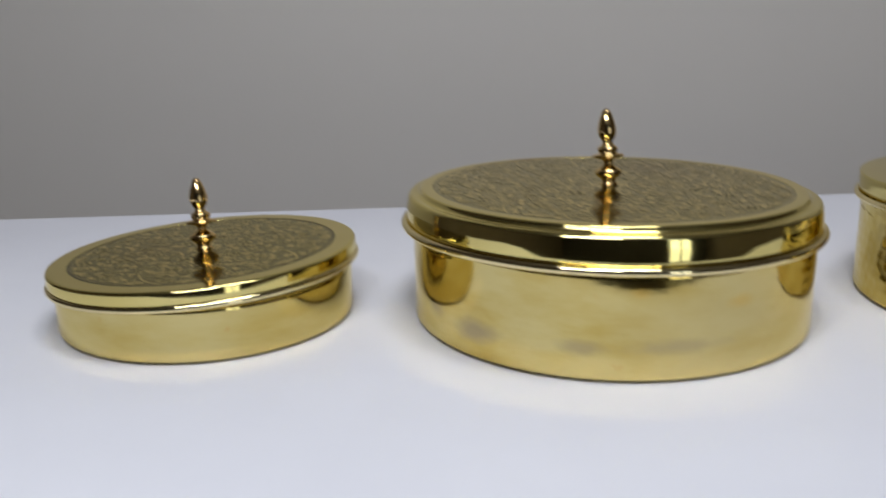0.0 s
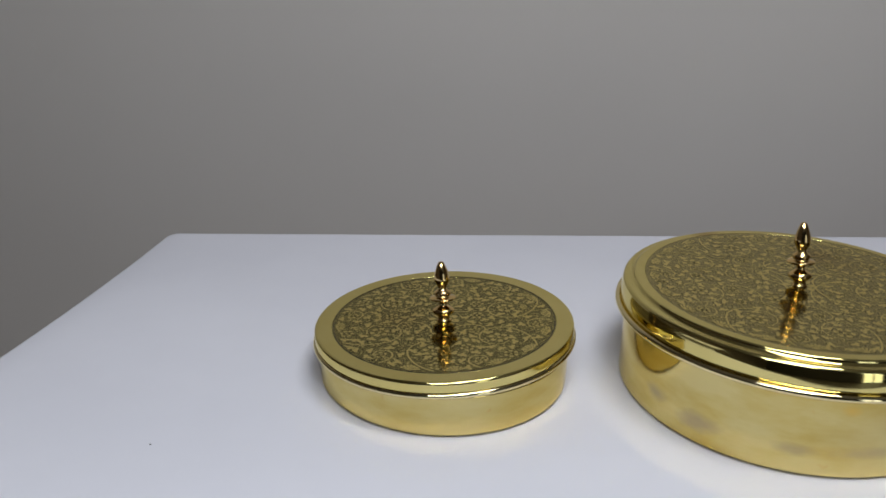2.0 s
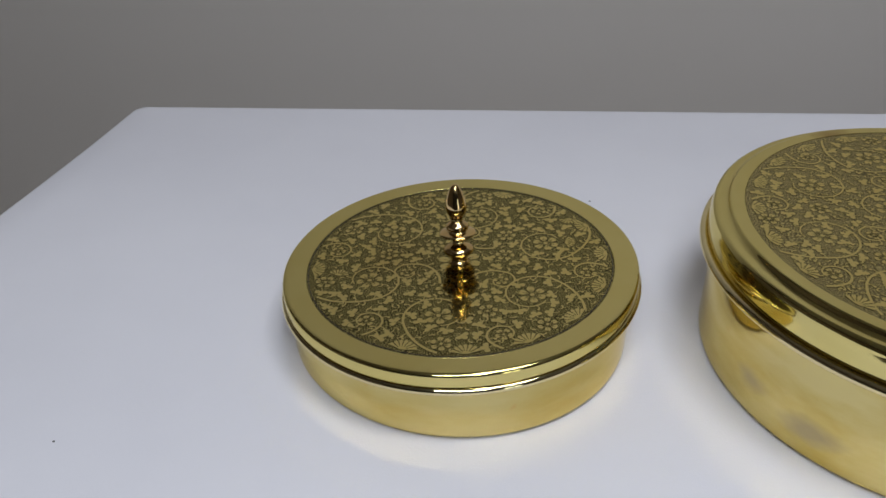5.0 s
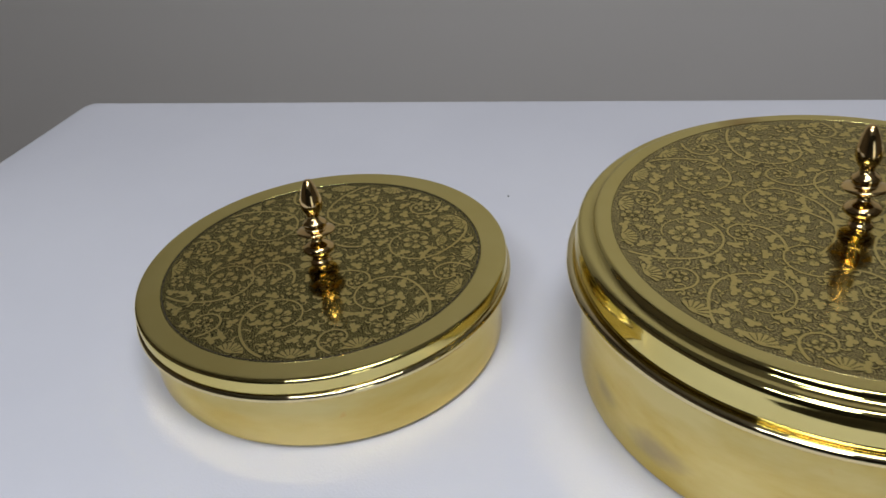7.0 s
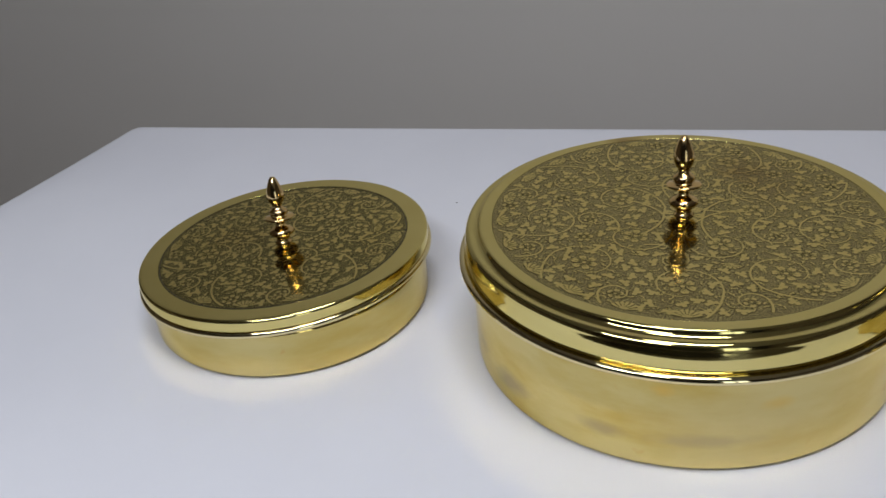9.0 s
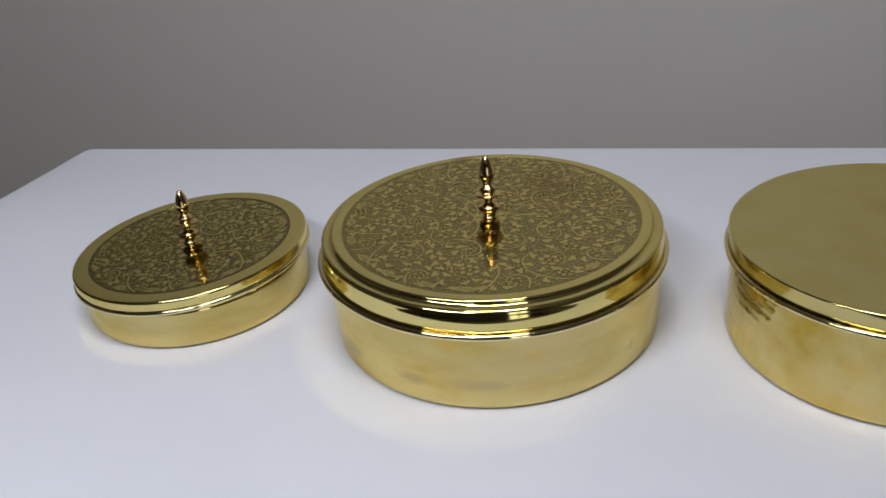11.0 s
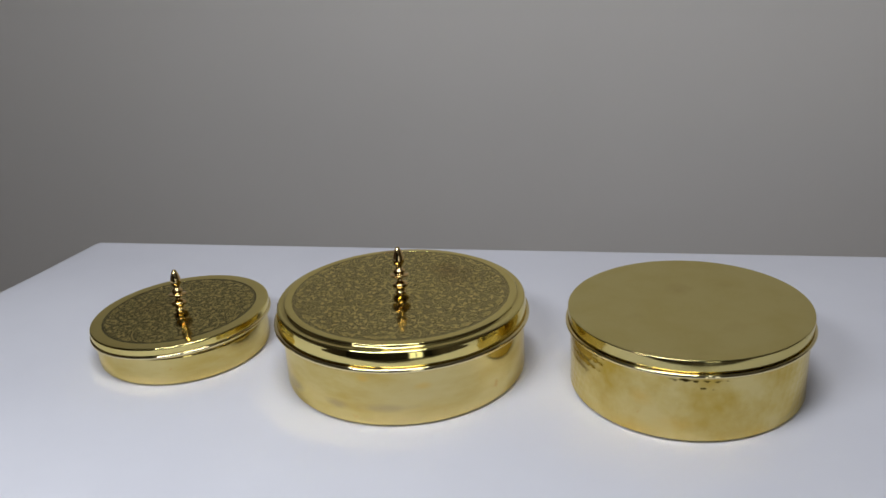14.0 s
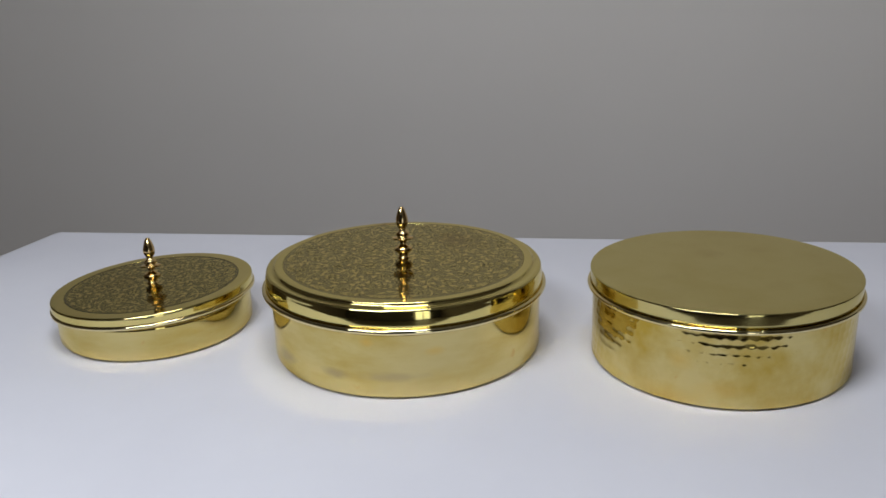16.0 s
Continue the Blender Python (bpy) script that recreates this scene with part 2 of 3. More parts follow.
def lathe(profile, steps=192, closed=False, wobble=None):
    """A turned form from (radius, height) points; radius 0 closes on the axis."""
    bm = bmesh.new()
    rings = []
    for r, z in profile:
        if r < 1e-6:
            rings.append([bm.verts.new((0, 0, z))])
            continue
        ring = []
        for i in range(steps):
            a = 2 * math.pi * i / steps
            rr = r + (wobble(a, r, z) if wobble else 0)
            ring.append(bm.verts.new((rr * math.cos(a), rr * math.sin(a), z)))
        rings.append(ring)
    pairs = list(zip(rings, rings[1:]))
    if closed:
        pairs.append((rings[-1], rings[0]))
    for low, high in pairs:
        for i in range(steps):
            j = (i + 1) % steps
            if len(low) == 1 and len(high) == 1:
                break
            if len(low) == 1:
                bm.faces.new((low[0], high[j], high[i]))
            elif len(high) == 1:
                bm.faces.new((low[i], low[j], high[0]))
            else:
                bm.faces.new((low[i], low[j], high[j], high[i]))
    bmesh.ops.recalc_face_normals(bm, faces=bm.faces[:])
    return bm


def dense(profile, step):
    """The same profile with no gap longer than step, so that the shading stays even."""
    out = [profile[0]]
    for (r0, z0), (r1, z1) in zip(profile, profile[1:]):
        n = max(1, math.ceil(math.hypot(r1 - r0, z1 - z0) / step))
        out += [(r0 + (r1 - r0) * i / n, z0 + (z1 - z0) * i / n) for i in range(1, n + 1)]
    return out


# ---- the room ----
def room_piece(name, bm, mat, label, kind="structure"):
    return tagged(new(name, finish(name, bm, mat, False)), label, name.split("_")[0], kind=kind)


room_piece("floor", box_bm(ROOM_X0 - 0.1, ROOM_Y0 - 0.1, -0.1, ROOM_X1 + 0.1, ROOM_Y1 + 0.1, 0), MAT_FLOOR, "dark stone floor under the cloth-covered table")
room_piece("ceiling", box_bm(ROOM_X0 - 0.1, ROOM_Y0 - 0.1, ROOM_H, ROOM_X1 + 0.1, ROOM_Y1 + 0.1, ROOM_H + 0.1), MAT_CEILING, "plain painted ceiling above the table")
room_piece("wall_north", box_bm(ROOM_X0, ROOM_Y1, 0, ROOM_X1, ROOM_Y1 + 0.1, ROOM_H), MAT_WALL, "plain warm grey painted wall behind the table")
room_piece("wall_west", box_bm(ROOM_X0 - 0.1, ROOM_Y0, 0, ROOM_X0, ROOM_Y1, ROOM_H), MAT_SIDE, "plain brown painted side wall")
room_piece("wall_east", box_bm(ROOM_X1, ROOM_Y0, 0, ROOM_X1 + 0.1, ROOM_Y1, ROOM_H), MAT_SIDE, "plain brown painted side wall")
WIN_X0, WIN_X1, WIN_Z0, WIN_Z1 = 1.1, 1.8, 0.06, 2.12
south = bmesh.new()
for x0, z0, x1, z1 in ((ROOM_X0, 0, WIN_X0, ROOM_H), (WIN_X1, 0, ROOM_X1, ROOM_H), (WIN_X0, 0, WIN_X1, WIN_Z0), (WIN_X0, WIN_Z1, WIN_X1, ROOM_H)):
    piece = box_bm(x0, ROOM_Y0 - 0.1, z0, x1, ROOM_Y0, z1)
    tmp = bpy.data.meshes.new("tmp")
    piece.to_mesh(tmp)
    piece.free()
    south.from_mesh(tmp)
    bpy.data.meshes.remove(tmp)
room_piece("wall_south", south, MAT_DARK, "dark wall with one tall window opposite the boxes")
window = tagged(new("window_1"), "tall two-pane window with a pale frame", "window", kind="structure")
window.location = (0, 0, 0)
for x0, x1 in ((WIN_X0, WIN_X0 + 0.04), (WIN_X1 - 0.04, WIN_X1), (1.43, 1.47)):
    part("window_frame", box_bm(x0, ROOM_Y0 + 0.035, WIN_Z0, x1, ROOM_Y0 + 0.075, WIN_Z1, 0.004), MAT_FRAME, window, smooth=False)


# ---- the table and its cloth ----
def table_outline(y):
    """The left and right ends of the tabletop at a depth y: the left edge flares towards the front."""
    deep = BACK - y
    return CORNER_X - deep * 0.20 - deep * deep * 0.22, 1.35


def table_front(x):
    """The front edge, not quite parallel to the back."""
    return 0.185 + 0.118 * x


CREASES = ((-0.26, 0.665, -0.18, 0.575, 0.0008, 0.007), (0.40, 0.285, 0.47, 0.365, 0.0007, 0.007), (0.32, 0.637, 0.38, 0.69, 0.0007, 0.008), (-0.40, 0.42, -0.33, 0.60, 0.0006, 0.012))


def cloth_height(x, y):
    """Faint waves and a few old ironed creases."""
    v = noise.noise(Vector((x * 3.1, y * 3.1, 0.3))) * 0.0008 + noise.noise(Vector((x * 9, y * 9, 2.0))) * 0.0004
    for x0, y0, x1, y1, high, wide in CREASES:
        dx, dy = x1 - x0, y1 - y0
        u = ((x - x0) * dx + (y - y0) * dy) / (dx * dx + dy * dy)
        off = abs((x - x0) * dy - (y - y0) * dx) / math.hypot(dx, dy)
        along = max(0.0, 1 - (2 * u - 1) ** 2 * 0.8)
        v += high * along * math.exp(-(off / wide) ** 2)
    return v


def tablecloth():
    """One sheet: the flat top, a soft rounded edge and a hanging skirt with folds."""
    bm = bmesh.new()
    nx, ny = 300, 110
    grid = {}
    for i in range(nx + 1):
        for j in range(ny + 1):
            u, v = i / nx, j / ny
            x0, x1 = table_outline(0.17 + (BACK - 0.17) * v)
            x = x0 + (x1 - x0) * u
            y = table_front(x) * (1 - v) + back_edge(x) * v
            rim = min(i, nx - i, j * 2, (ny - j) * 2)
            sag = 0.0022 * max(0.0, 1 - (x - x0) / 0.022) ** 1.5
            grid[i, j] = bm.verts.new((x, y, TABLE + cloth_height(x, y) * min(1, rim / 16) - 0.0002 - sag))
    for i in range(nx):
        for j in range(ny):
            bm.faces.new((grid[i, j], grid[i + 1, j], grid[i + 1, j + 1], grid[i, j + 1]))
    loop = [(i, 0) for i in range(nx)] + [(nx, j) for j in range(ny)] + [(i, ny) for i in range(nx, 0, -1)] + [(0, j) for j in range(ny, 0, -1)]
    centre = Vector((0.5, 0.5, 0))
    rings = [[grid[k] for k in loop]]
    steps = [(0.003, 0.0006), (0.0065, 0.0035), (0.008, 0.009), (0.009, 0.05), (0.012, 0.12), (0.016, 0.22), (0.02, 0.32), (0.022, 0.42)]
    for out, down in steps:
        ring = []
        for n, (i, j) in enumerate(loop):
            base = grid[i, j].co
            d = Vector((-1 if i == 0 else 1 if i == nx else 0, -1 if j == 0 else 1 if j == ny else 0, 0))
            d.normalize()
            fold = 0.016 * math.sin(n * 0.16 + 1.3 * math.sin(n * 0.04)) * min(1, max(0, down - 0.03) / 0.3)
            ring.append(bm.verts.new((base.x + d.x * (out + fold + 0.016 * min(1, down * 3)), base.y + d.y * (out + fold + 0.016 * min(1, down * 3)), TABLE - down - (0.0022 if i == 0 else 0.0))))
        rings.append(ring)
    for a, b in zip(rings, rings[1:]):
        for n in range(len(loop)):
            m = (n + 1) % len(loop)
            bm.faces.new((a[n], b[n], b[m], a[m]))
    bmesh.ops.recalc_face_normals(bm, faces=bm.faces[:])
    me = finish("tablecloth", bm, MAT_CLOTH)
    return tagged(new("tablecloth", me), "smooth white tablecloth hanging over the edges of a table", "tablecloth")


tablecloth()
table = tagged(new("table"), "wooden table hidden beneath a white cloth", "table")
part("tabletop", box_bm(-0.31, 0.30, TABLE - 0.035, 1.33, BACK - 0.016, TABLE - 0.006, 0.003), MAT_WOOD, table, smooth=False)
for lx in (-0.29, 1.24):
    for ly in (0.32, BACK - 0.10):
        part("leg", box_bm(lx, ly, 0, lx + 0.06, ly + 0.06, TABLE - 0.035, 0.004), MAT_WOOD, table, smooth=False)


# ---- engraving ----
class Engraver:
    """Collects one lid's ornament: raised leaves, the dark cut that runs round each, and fine lines cut into them."""

    def __init__(self, cut):
        self.relief, self.cut, self.vein = bmesh.new(), bmesh.new(), bmesh.new()
        self.spread, self.level = cut, itertools.count()

    def lift(self):
        """Each stem and leaf lies a hair above or below its neighbours."""
        return 0.00002 + (next(self.level) % 24) * 2.5e-6

    def leaf(self, pts):
        """A filled leaf with its cut outline."""
        z = self.lift()
        mx, my = sum(q[0] for q in pts) / len(pts), sum(q[1] for q in pts) / len(pts)
        self.relief.faces.new([self.relief.verts.new((x, y, z)) for x, y in pts])
        wide = []
        for x, y in pts:
            d = math.hypot(x - mx, y - my) or 1e-9
            k = 1 + self.spread / d
            wide.append(self.cut.verts.new((mx + (x - mx) * k, my + (y - my) * k, z)))
        self.cut.faces.new(wide)

    def strip(self, bm, pts, widths, extra, z):
        rows = []
        for k, q in enumerate(pts):
            a, b = pts[max(0, k - 1)], pts[min(len(pts) - 1, k + 1)]
            dx, dy = b[0] - a[0], b[1] - a[1]
            d = math.hypot(dx, dy)
            if d < 1e-9:
                continue
            w = widths[k] / 2 + extra
            rows.append((bm.verts.new((q[0] - dy / d * w, q[1] + dx / d * w, z)), bm.verts.new((q[0] + dy / d * w, q[1] - dx / d * w, z))))
        for r0, r1 in zip(rows, rows[1:]):
            bm.faces.new((r0[0], r0[1], r1[1], r1[0]))

    def stem(self, pts, widths):
        z = self.lift()
        self.strip(self.relief, pts, widths, 0.0, z)
        self.strip(self.cut, pts, widths, self.spread, z)

    def line(self, x0, y0, x1, y1, w0, w1):
        self.strip(self.vein, [(x0, y0), (x1, y1)], [w0, w1], 0.0, 0.00002 + (next(self.level) % 8) * 1e-6)

    def petal(self, cx, cy, a, length, width, start=0.0, notch=0.0):
        """A rounded petal, heart-shaped at its tip where notch is set."""
        ca, sa = math.cos(a), math.sin(a)
        side = ((0.0, 0.16), (0.22, 0.52), (0.45, 0.86), (0.66, 1.0), (0.84, 0.90), (0.96, 0.58), (1.0, 0.24))
        rim = [(u, w) for u, w in side] + [(1.0 - notch, 0.0)] + [(u, -w) for u, w in reversed(side)]
        pts = []
        for u, w in rim:
            lx, ly = start + u * length, w * width / 2
            pts.append((cx + lx * ca - ly * sa, cy + lx * sa + ly * ca))
        self.leaf(pts)

    def disc(self, x, y, r, n=9):
        self.leaf([(x + r * math.cos(2 * math.pi * k / n), y + r * math.sin(2 * math.pi * k / n)) for k in range(n)])

    def blossom(self, x, y, r, turn, petals=6):
        for k in range(petals):
            a = turn + 2 * math.pi * k / petals
            self.petal(x, y, a, r * 0.76, r * 1.52 * math.sin(math.pi / petals) * 0.80, r * 0.26, 0.12)
            for da, reach in ((0.0, 0.74), (0.2, 0.60), (-0.2, 0.60)):
                self.line(x + r * 0.34 * math.cos(a + da), y + r * 0.34 * math.sin(a + da), x + r * reach * math.cos(a + da), y + r * reach * math.sin(a + da), 0.00026, 0.00012)
        self.disc(x, y, r * 0.19)

    def trefoil(self, x, y, r, turn):
        for k in (-1, 0, 1):
            self.petal(x, y, turn + k * 1.30, r * (1.0 if k else 1.06), r * 0.86, r * 0.04)

    def bud(self, x, y, way, curl, size):
        """A short curled stalk that ends in a round bud, like a comma."""
        pts = []
        a, px, py = way, x, y
        for k in range(6):
            pts.append((px, py))
            a += curl * 0.36
            px, py = px + size * 0.24 * math.cos(a), py + size * 0.24 * math.sin(a)
        self.stem(pts, [0.0006 + 0.00007 * k for k in range(6)])
        self.disc(px, py, size * 0.30)

    def shell(self, x, y, r, turn):
        """A scalloped half-open shell with cut ribs."""
        n, half = 7, 1.30
        pts = [(x + r * 0.16 * math.cos(turn + half), y + r * 0.16 * math.sin(turn + half)), (x + r * 0.16 * math.cos(turn - half), y + r * 0.16 * math.sin(turn - half))]
        for k in range(n):
            for u, rr in ((0.06, 0.90), (0.30, 0.99), (0.70, 0.99), (0.94, 0.90)):
                a = turn - half + 2 * half * (k + u) / n
                pts.append((x + r * rr * math.cos(a), y + r * rr * math.sin(a)))
        self.leaf(pts)
        for k in range(n + 1):
            a = turn - half + 2 * half * k / n
            self.line(x + r * 0.34 * math.cos(a), y + r * 0.34 * math.sin(a), x + r * 0.93 * math.cos(a), y + r * 0.93 * math.sin(a), 0.00022, 0.00042)


def engraving(radius, seed, scrolls, inner, cut):
    """Scrolling stems with blossoms, trefoil leaves, curled buds and border shells over a round field."""
    rng = random.Random(seed)
    pen = Engraver(cut)
    cell, taken = 0.008, {}

    def take(x, y, gap):
        taken.setdefault((math.floor(x / cell), math.floor(y / cell)), []).append((x, y, gap))

    def free(x, y, gap):
        d = math.hypot(x, y)
        if d > radius - gap * 0.62 or d < inner + gap * 0.55:
            return False
        i, j = math.floor(x / cell), math.floor(y / cell)
        for u in range(i - 2, i + 3):
            for v in range(j - 2, j + 3):
                for px, py, g in taken.get((u, v), ()):
                    if (x - px) ** 2 + (y - py) ** 2 < (gap + g) ** 2 * 0.25:
                        return False
        return True

    pen.blossom(0, 0, inner, 0.2, 8)
    stems = []
    for count, ring, size, phase in scrolls:
        for k in range(count):
            a = 2 * math.pi * (k + phase) / count
            way_round = 1 if k % 2 else -1
            cx, cy = ring * math.cos(a), ring * math.sin(a)
            pts, n, turns = [], 64, 1.12
            for i in range(n + 1):
                u = i / n
                r = size * (1.0 - 0.70 * max(0, u - 0.15) ** 1.05)
                if u < 0.30:
                    r += size * 1.40 * ((0.30 - u) / 0.30) ** 2
                b = a + math.pi * (0.06 if ring > radius * 0.5 else 1.0) + way_round * (u * turns * 2 * math.pi - 0.9)
                pts.append((cx + r * math.cos(b), cy + r * math.sin(b)))
            pts = [q for q in pts if inner < math.hypot(*q) < radius - 0.0015]
            if len(pts) < 8:
                continue
            pen.stem(pts, [0.0016 - 0.0007 * i / len(pts) for i in range(len(pts))])
            for x, y in pts:
                take(x, y, 0.0011)
            if math.hypot(cx, cy) < radius - 0.006:
                pen.blossom(cx, cy, min(0.0072, size * 0.44), rng.random() * 6, 6 if size > 0.015 else 5)
                take(cx, cy, min(0.0142, size * 0.9))
            stems.append((pts, way_round))
    edge = int(2 * math.pi * radius / 0.031)
    for k in range(edge):
        a = 2 * math.pi * (k + 0.3) / edge
        x, y = (radius - 0.0008) * math.cos(a), (radius - 0.0008) * math.sin(a)
        mx, my = x * (1 - 0.0045 / radius), y * (1 - 0.0045 / radius)
        near = [q for pts, _ in stems for q in pts if (q[0] - mx) ** 2 + (q[1] - my) ** 2 < 0.0042 ** 2]
        if not near:
            pen.shell(x, y, 0.0080, a + math.pi)
            take(mx, my, 0.0092)
    for pts, way_round in stems:
        for i in range(3, len(pts) - 3, 2):
            x, y = pts[i]
            along = math.atan2(pts[i + 1][1] - y, pts[i + 1][0] - x)
            side = 1 if (i // 2) % 2 else -1
            if (i // 2) % 5 < 2:
                way = along + side * 0.85
                ex, ey = x + 0.0046 * math.cos(way), y + 0.0046 * math.sin(way)
                if free(ex + 0.0014 * math.cos(way), ey + 0.0014 * math.sin(way), 0.0052):
                    mid = (x + 0.0026 * math.cos(way - side * 0.25), y + 0.0026 * math.sin(way - side * 0.25))
                    pen.stem([(x, y), mid, (ex, ey)], [0.0009, 0.0007, 0.0006])
                    pen.trefoil(ex, ey, 0.0037, way)
                    take(ex + 0.0014 * math.cos(way), ey + 0.0014 * math.sin(way), 0.0072)
            else:
                way = along + side * 0.55
                ex, ey = x + 0.0030 * math.cos(way + side * 0.5), y + 0.0030 * math.sin(way + side * 0.5)
                if free(ex, ey, 0.0022):
                    pen.bud(x, y, way - side * 0.2, side, 0.0030)
                    take(ex, ey, 0.0030)
    for size, kind, tries in ((0.0110, "blossom", 500), (0.0078, "shell", 120), (0.0066, "trefoil", 6000), (0.0033, "bud", 9000)):
        for _ in range(tries):
            r, a = radius * math.sqrt(rng.random()), rng.random() * 2 * math.pi
            x, y = r * math.cos(a), r * math.sin(a)
            if not free(x, y, size):
                continue
            turn = rng.random() * 6.28
            ct, st = math.cos(turn), math.sin(turn)
            if kind == "blossom":
                pen.blossom(x, y, 0.0054, turn)
            elif kind == "shell":
                pen.shell(x - 0.0028 * ct, y - 0.0028 * st, 0.0062, turn)
            elif kind == "trefoil":
                pen.trefoil(x, y, 0.0036, turn)
                pen.stem([(x - 0.0038 * math.cos(turn + 0.4), y - 0.0038 * math.sin(turn + 0.4)), (x - 0.0018 * ct, y - 0.0018 * st), (x, y)], [0.0005, 0.0007, 0.0007])
            else:
                pen.bud(x - 0.0011 * ct, y - 0.0011 * st, turn, 1 if turn > 3.1 else -1, 0.0024)
            take(x, y, size)
    return pen


# ---- the brass boxes ----
def finial_bm(height):
    """Turned finial: small foot, round bulb, neck, wide disc with a collar, neck and a long bud-shaped point."""
    h = height / 0.045
    prof = [(0.0044, 0.0), (0.0045, 0.0006), (0.0038, 0.0014), (0.0033, 0.0028), (0.0038, 0.0040), (0.0054, 0.0054), (0.0064, 0.0068), (0.0066, 0.0080),
            (0.0061, 0.0092), (0.0046, 0.0104), (0.0030, 0.0114), (0.0023, 0.0126), (0.0023, 0.0140), (0.0030, 0.0152), (0.0052, 0.0160), (0.0072, 0.0166),
            (0.0078, 0.0172), (0.0078, 0.0178), (0.0071, 0.0183), (0.0050, 0.0187), (0.0042, 0.0193), (0.0047, 0.0204), (0.0050, 0.0214), (0.0045, 0.0226),
            (0.0032, 0.0236), (0.0025, 0.0248), (0.0025, 0.0260), (0.0031, 0.0272), (0.0039, 0.0288), (0.0044, 0.0308), (0.0045, 0.0328), (0.0042, 0.0352),
            (0.0036, 0.0380), (0.0028, 0.0408), (0.0020, 0.0432), (0.0013, 0.0445), (0.0, 0.0450)]
    return lathe([(r * 1.28, z * h) for r, z in prof], 64)


def torus_profile(r, z, radius, n=14):
    return [(r + radius * math.cos(2 * math.pi * i / n), z + radius * math.sin(2 * math.pi * i / n)) for i in range(n)]


def engraved_lid(box, top_z, ring, shoulder, bead_r, bead_z, bead_size, seed, scrolls, finial_h, lean, label, ground, raised, border=(), sink=0.00015, gap=0.0007):
    """A lid under the box: shell, rolled rim, sunk engraved field with raised stems, finial."""
    lid = part("lid", lathe(dense([(0.0, top_z - 0.0008), (ring - 0.0008, top_z - 0.0008), (ring - 0.0007, top_z - 0.0007), (ring - 0.0006, top_z - 0.0001), (ring - 0.0005, top_z), (ring - 0.0003, top_z), (ring, top_z), (ring + 0.0008, top_z)] + shoulder, 0.006), 240), MAT_LID, box, label)
    part("rolled_rim", lathe(torus_profile(bead_r - bead_size, bead_z, bead_size, 18), 240, closed=True), MAT_RIM, lid, "bright rolled rim")
    part("engraved_field", lathe(dense([(0.0, top_z - sink), (ring - gap - 0.0006, top_z - sink), (ring - gap - 0.0002, top_z - sink), (ring - gap - 0.0001, top_z - sink), (ring - gap, top_z - 0.00075)], 0.01), 160), ground, lid, "dull stippled ground of the engraving")
    pen = engraving(ring - 0.0022, seed, scrolls, 0.0118, 0.00032)
    for name, bm, mat, rise, words in (("cut_outline", pen.cut, MAT_CUT, 0.0, "dark cut lines round stems and leaves"),
                                       ("floral_engraving", pen.relief, raised, 0.00007, "engraved stems, blossoms and leaves"),
                                       ("vein_engraving", pen.vein, MAT_CUT, 0.00014, "fine dark lines cut into petals and shells")):
        part(name, bm, mat, lid, words, smooth=False).location.z = top_z - sink + rise
    for r0, wide in border:
        part("border_line", lathe([(r0, top_z - sink + 0.00010), (r0 + wide * 0.3, top_z - sink + 0.00014), (r0 + wide * 0.7, top_z - sink + 0.00014), (r0 + wide, top_z - sink + 0.00010)], 200), MAT_LINE, lid, "dark engraved line")
    knob = part("finial", finial_bm(finial_h), MAT_FINIAL, lid, "bright turned brass finial")
    knob.matrix_local = box.matrix_world.to_3x3().to_4x4().inverted() @ pose(0, 0, 0, lean[0], lean[1], 0)
    knob.location.z = top_z - 0.0005
    return lid


def body_bm(radius, height, foot=0.0028, wobble=None):
    """A thin-walled round pan with an open top: a rounded lower edge just clear of the cloth, the base set in a little."""
    outer = [(0.0, 0.0003), (radius - 0.0100, 0.0003), (radius - 0.0085, 0.0012), (radius - foot, 0.0014)] + arc(radius - foot, foot + 0.0013, foot, -80, 0, 5) + [(radius, height)]
    inner = [(radius - 0.0012, height), (radius - 0.0012, foot + 0.0025), (radius - foot - 0.002, 0.0028), (0.0, 0.0028)]
    return lathe(dense(outer, 0.004) + inner, 288, wobble=wobble)


def spun(seed, amount):
    def wobble(a, r, z):
        v = Vector((math.cos(a) * 1.4, math.sin(a) * 1.4, z * 22 + seed))
        return amount * noise.noise(v) * min(1, z / 0.01)
    return wobble


# small engraved box
small = tagged(new("brass_box"), "small round polished brass box with an engraved floral lid and finial", "box", "brass boxes")
small.matrix_world = pose(-0.0822, 0.4982, TABLE, 0, 0, 20)
part("body", body_bm(0.0938, 0.0345, wobble=spun(1, 0.00025)), MAT_BODY_S, small)
S_SHOULDER = [(0.0942, 0.0458), (0.0948, 0.0458)] + arc(0.0955, 0.0438, 0.0020, 80, 0, 6) + [(0.0976, 0.0360), (0.0962, 0.0356), (0.0958, 0.0425), (0.0930, 0.0441)]
small_lid = engraved_lid(small, 0.0458, 0.0849, S_SHOULDER, 0.0990, 0.0355, 0.0021, 4,
                         ((6, 0.0510, 0.0205, 0.0), (6, 0.0705, 0.0100, 0.5), (3, 0.0300, 0.0090, 0.5)), 0.0461, (-7.5, -1.2), "engraved brass lid set slightly askew", MAT_GROUND_S, MAT_RELIEF_S, ((0.0831, 0.0005),))
small_lid.matrix_local = pose(0, 0, 0, 0, 0, -20) @ Matrix.Translation((0, 0, 0.0338)) @ pose(0, 0, 0, -1.32, -3.0, 0) @ Matrix.Translation((0, 0, -0.036)) @ pose(0, 0, 0, 0, 0, 20)

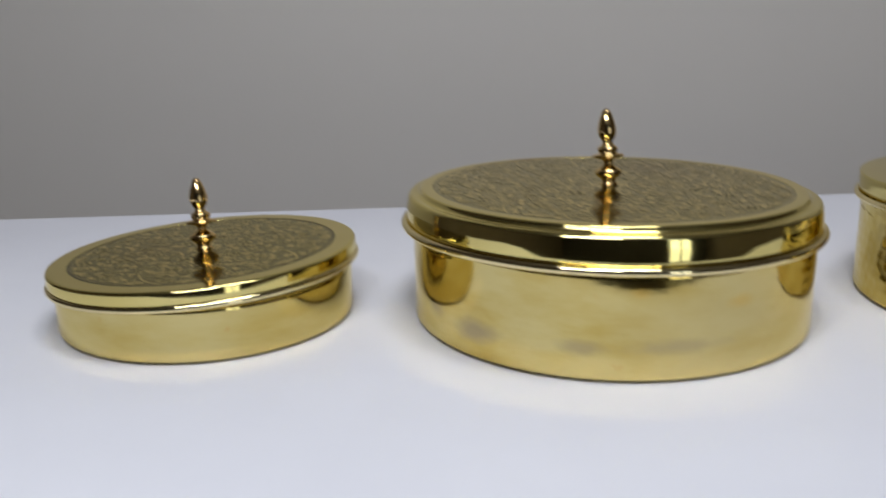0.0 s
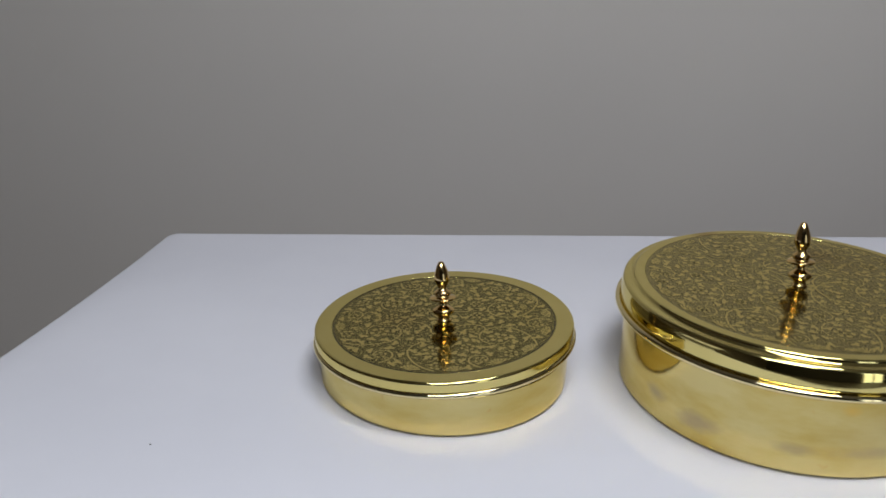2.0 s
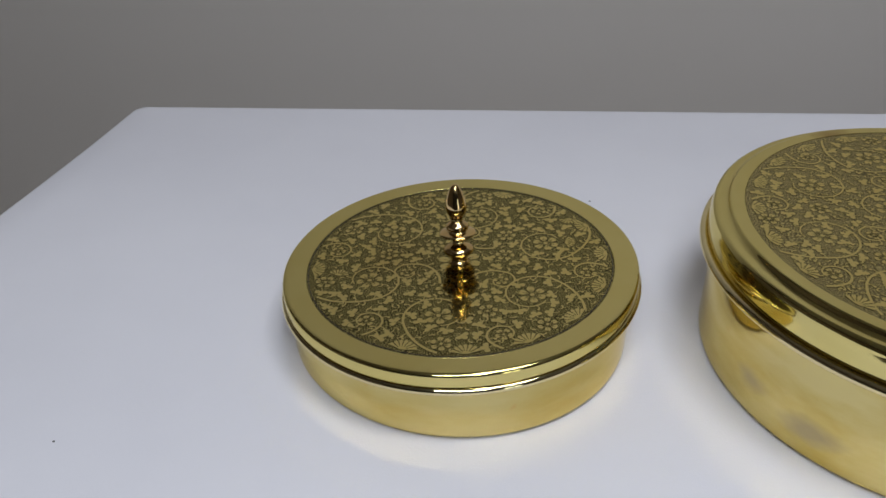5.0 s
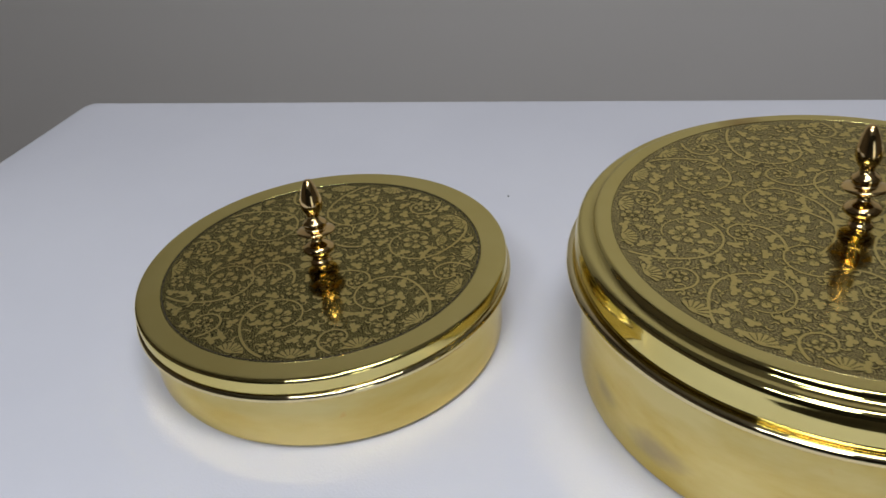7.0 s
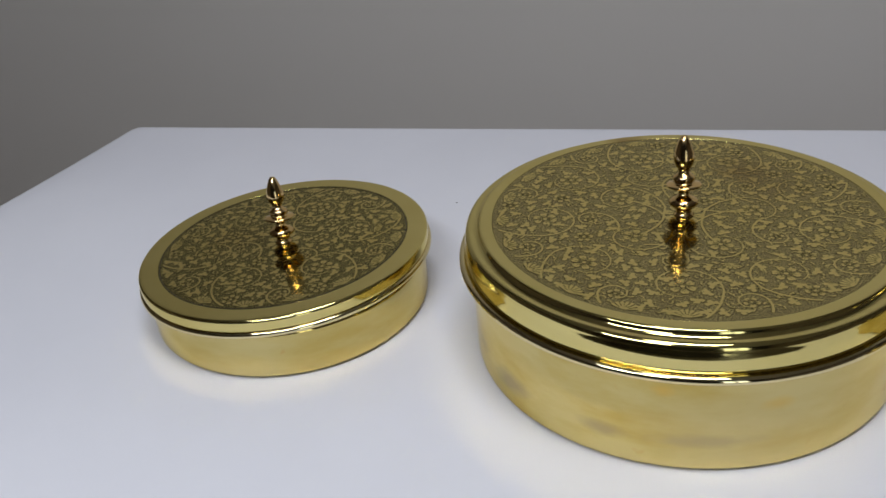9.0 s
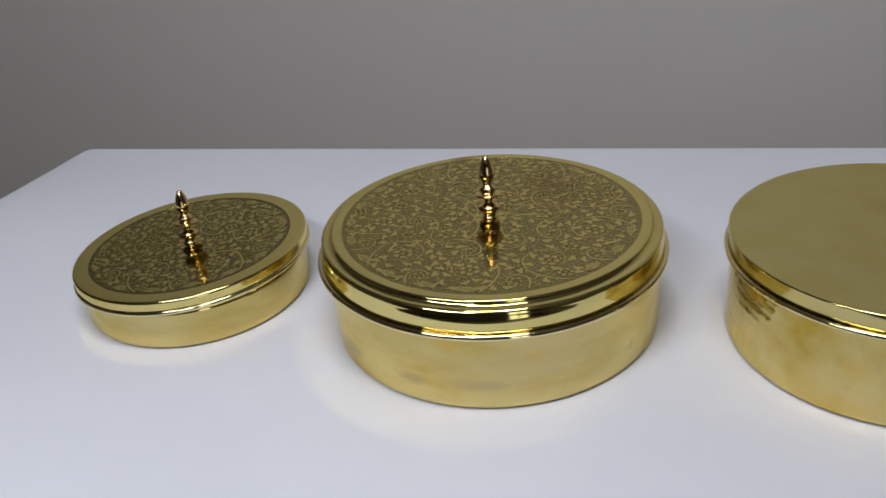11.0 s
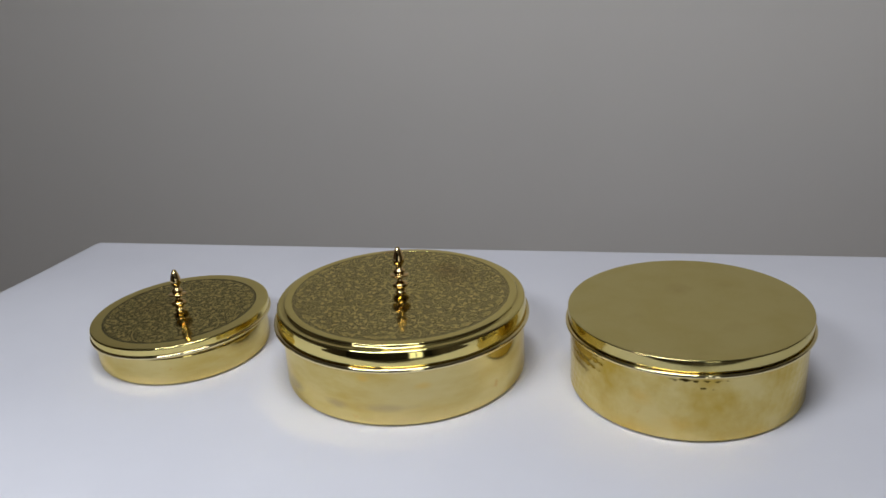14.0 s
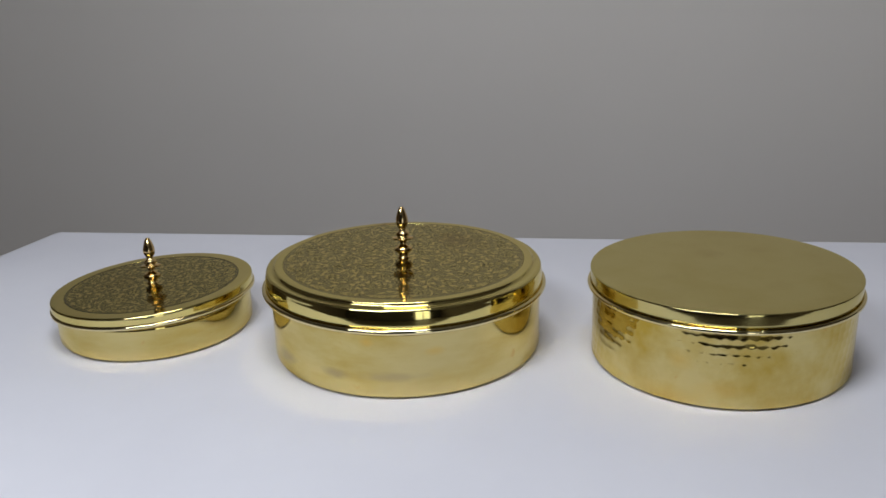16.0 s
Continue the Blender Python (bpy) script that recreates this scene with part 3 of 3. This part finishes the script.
# large engraved box
large = tagged(new("brass_box"), "large round polished brass box with a stepped engraved lid and finial", "box", "brass boxes")
large.matrix_world = pose(0.1780, 0.4859, TABLE, 0, 0, 70)
part("body", body_bm(0.1248, 0.0618, wobble=spun(7, 0.0006)), MAT_BODY_L, large)
L_SHOULDER = ([(0.1162, 0.0826), (0.1168, 0.0826)] + arc(0.1175, 0.0809, 0.0017, 85, 10, 5) + [(0.1200, 0.0794)] + arc(0.1238, 0.0762, 0.0032, 100, 0, 7)
              + [(0.1272, 0.0748), (0.1275, 0.0734), (0.1277, 0.0718), (0.1278, 0.0700), (0.1278, 0.0660), (0.1278, 0.0614), (0.1269, 0.0610), (0.1262, 0.0738), (0.1218, 0.0774)])
large_lid = engraved_lid(large, 0.0826, 0.1118, L_SHOULDER, 0.1315, 0.0608, 0.0025, 11,
             ((5, 0.0390, 0.0190, 0.2), (9, 0.0800, 0.0225, 0.0), (9, 0.0965, 0.0100, 0.5), (5, 0.0540, 0.0090, 0.7)), 0.0480, (-6.4, -2.8), "stepped brass lid engraved with scrolling flowers", MAT_GROUND_L, MAT_RELIEF_L)
large_lid.matrix_local = pose(0, 0, 0, 0, 0, -70) @ Matrix.Translation((-0.0010, 0, 0.0613)) @ pose(0, 0, 0, -1.45, 0.55, 0) @ Matrix.Translation((0, 0, -0.062)) @ pose(0, 0, 0, 0, 0, 70)

# hammered box with a plain lid
hammered = tagged(new("brass_box"), "round brass box with hammered sides and a plain satin lid", "box", "brass boxes")
hammered.matrix_world = pose(0.4637, 0.4845, TABLE)


def dimples(a, r, z):
    """Overlapping rows of shallow hammer marks round the side."""
    if r < 0.1118 or z < 0.0024:
        return 0.0
    best = 1.0
    row0 = (z - 0.006) / 0.0074
    for row in (math.floor(row0) - 1, math.floor(row0), math.floor(row0) + 1, math.floor(row0) + 2):
        col0 = a / (2 * math.pi) * 80 + 0.5 * (row % 2) + 0.21 * row
        col = round(col0)
        jx, jz = noise.noise(Vector((col * 1.7, row * 2.3, 0.5))) * 0.25, noise.noise(Vector((col * 2.9, row * 1.1, 7.5))) * 0.25
        d = math.hypot((col0 - col + jx) * 0.95, row0 - row + jz)
        best = min(best, d)
    return -0.00058 * (1 - min(1.0, best * best * 1.6)) * min(1.0, (z - 0.0024) / 0.004)


def hammered_body():
    outer = [(0.0, 0.0003), (0.1030, 0.0003), (0.1045, 0.0012), (0.1112, 0.0014)] + arc(0.1112, 0.0031, 0.0018, -80, 0, 5) + [(0.1130, 0.071)]
    inner = [(0.1116, 0.071), (0.1108, 0.005), (0.1065, 0.0028), (0.0, 0.0028)]
    return lathe(dense(outer, 0.0013) + inner, 560, wobble=dimples)


part("body", hammered_body(), MAT_HAMMERED, hammered, "hammered brass side")
H_PROFILE = [(0.0, 0.0803), (0.05, 0.0802), (0.1120, 0.08005), (0.1132, 0.0800), (0.1138, 0.0800)] + arc(0.1140, 0.0789, 0.0011, 85, 0, 5) + [(0.1146, 0.0665), (0.1137, 0.0665), (0.1136, 0.0780), (0.1115, 0.0786), (0.0, 0.0788)]
plain_lid = part("lid", lathe(dense(H_PROFILE, 0.006), 240), MAT_PLAIN, hammered, "plain satin brass lid")


def rim_seam(a, r, z):
    """The two ends of the rolled edge meet in a small lapped seam."""
    off = (a - radians(278)) / 0.012
    return 0.0005 * math.exp(-off * off) - 0.0011 * math.exp(-(off * 3.2) ** 2)


part("rolled_rim", lathe(torus_profile(0.1155, 0.0652, 0.0021), 900, closed=True, wobble=rim_seam), MAT_RIM, plain_lid, "bright rolled rim with a lapped seam")
plain_lid.matrix_local = Matrix.Translation((0, 0, 0.0667)) @ pose(0, 0, 0, -1.7, -0.17, 0) @ Matrix.Translation((0, 0, -0.066))

# lint on the cloth
bm = bmesh.new()
bmesh.ops.create_icosphere(bm, subdivisions=1, radius=0.0007)
for v in bm.verts:
    v.co.z *= 0.5
lint = tagged(new("lint", finish("lint", bm, MAT_SPECK)), "tiny dark speck of lint on the white cloth", "lint")
lint.location = (0.0035, 0.6400, TABLE + 0.0006)
speck = copy_thing(lint, pose(-0.279, 0.394, TABLE + 0.0005))

# the lamp over the front of the table
lamp = tagged(new("panel_lamp"), "long flat white panel lamp hung above the table front", "lamp")
lamp.matrix_world = pose(*LAMP, 14, 0, -12) @ Matrix.Translation((0, 0, 0.004))
part("housing", box_bm(-0.32, -0.09, 0.0, 0.32, 0.09, 0.03, 0.004), MAT_FRAME, lamp, smooth=False)
for hx in (-0.20, 0.20):
    hanger = part("hanger", box_bm(-0.005, -0.005, 0.0, 0.005, 0.005, ROOM_H - LAMP[2] - 0.03, 0.001), MAT_FRAME, lamp, smooth=False)
    hanger.matrix_local = Matrix.Translation((hx, 0, 0.029)) @ pose(0, 0, 0, -14, 0, 0)
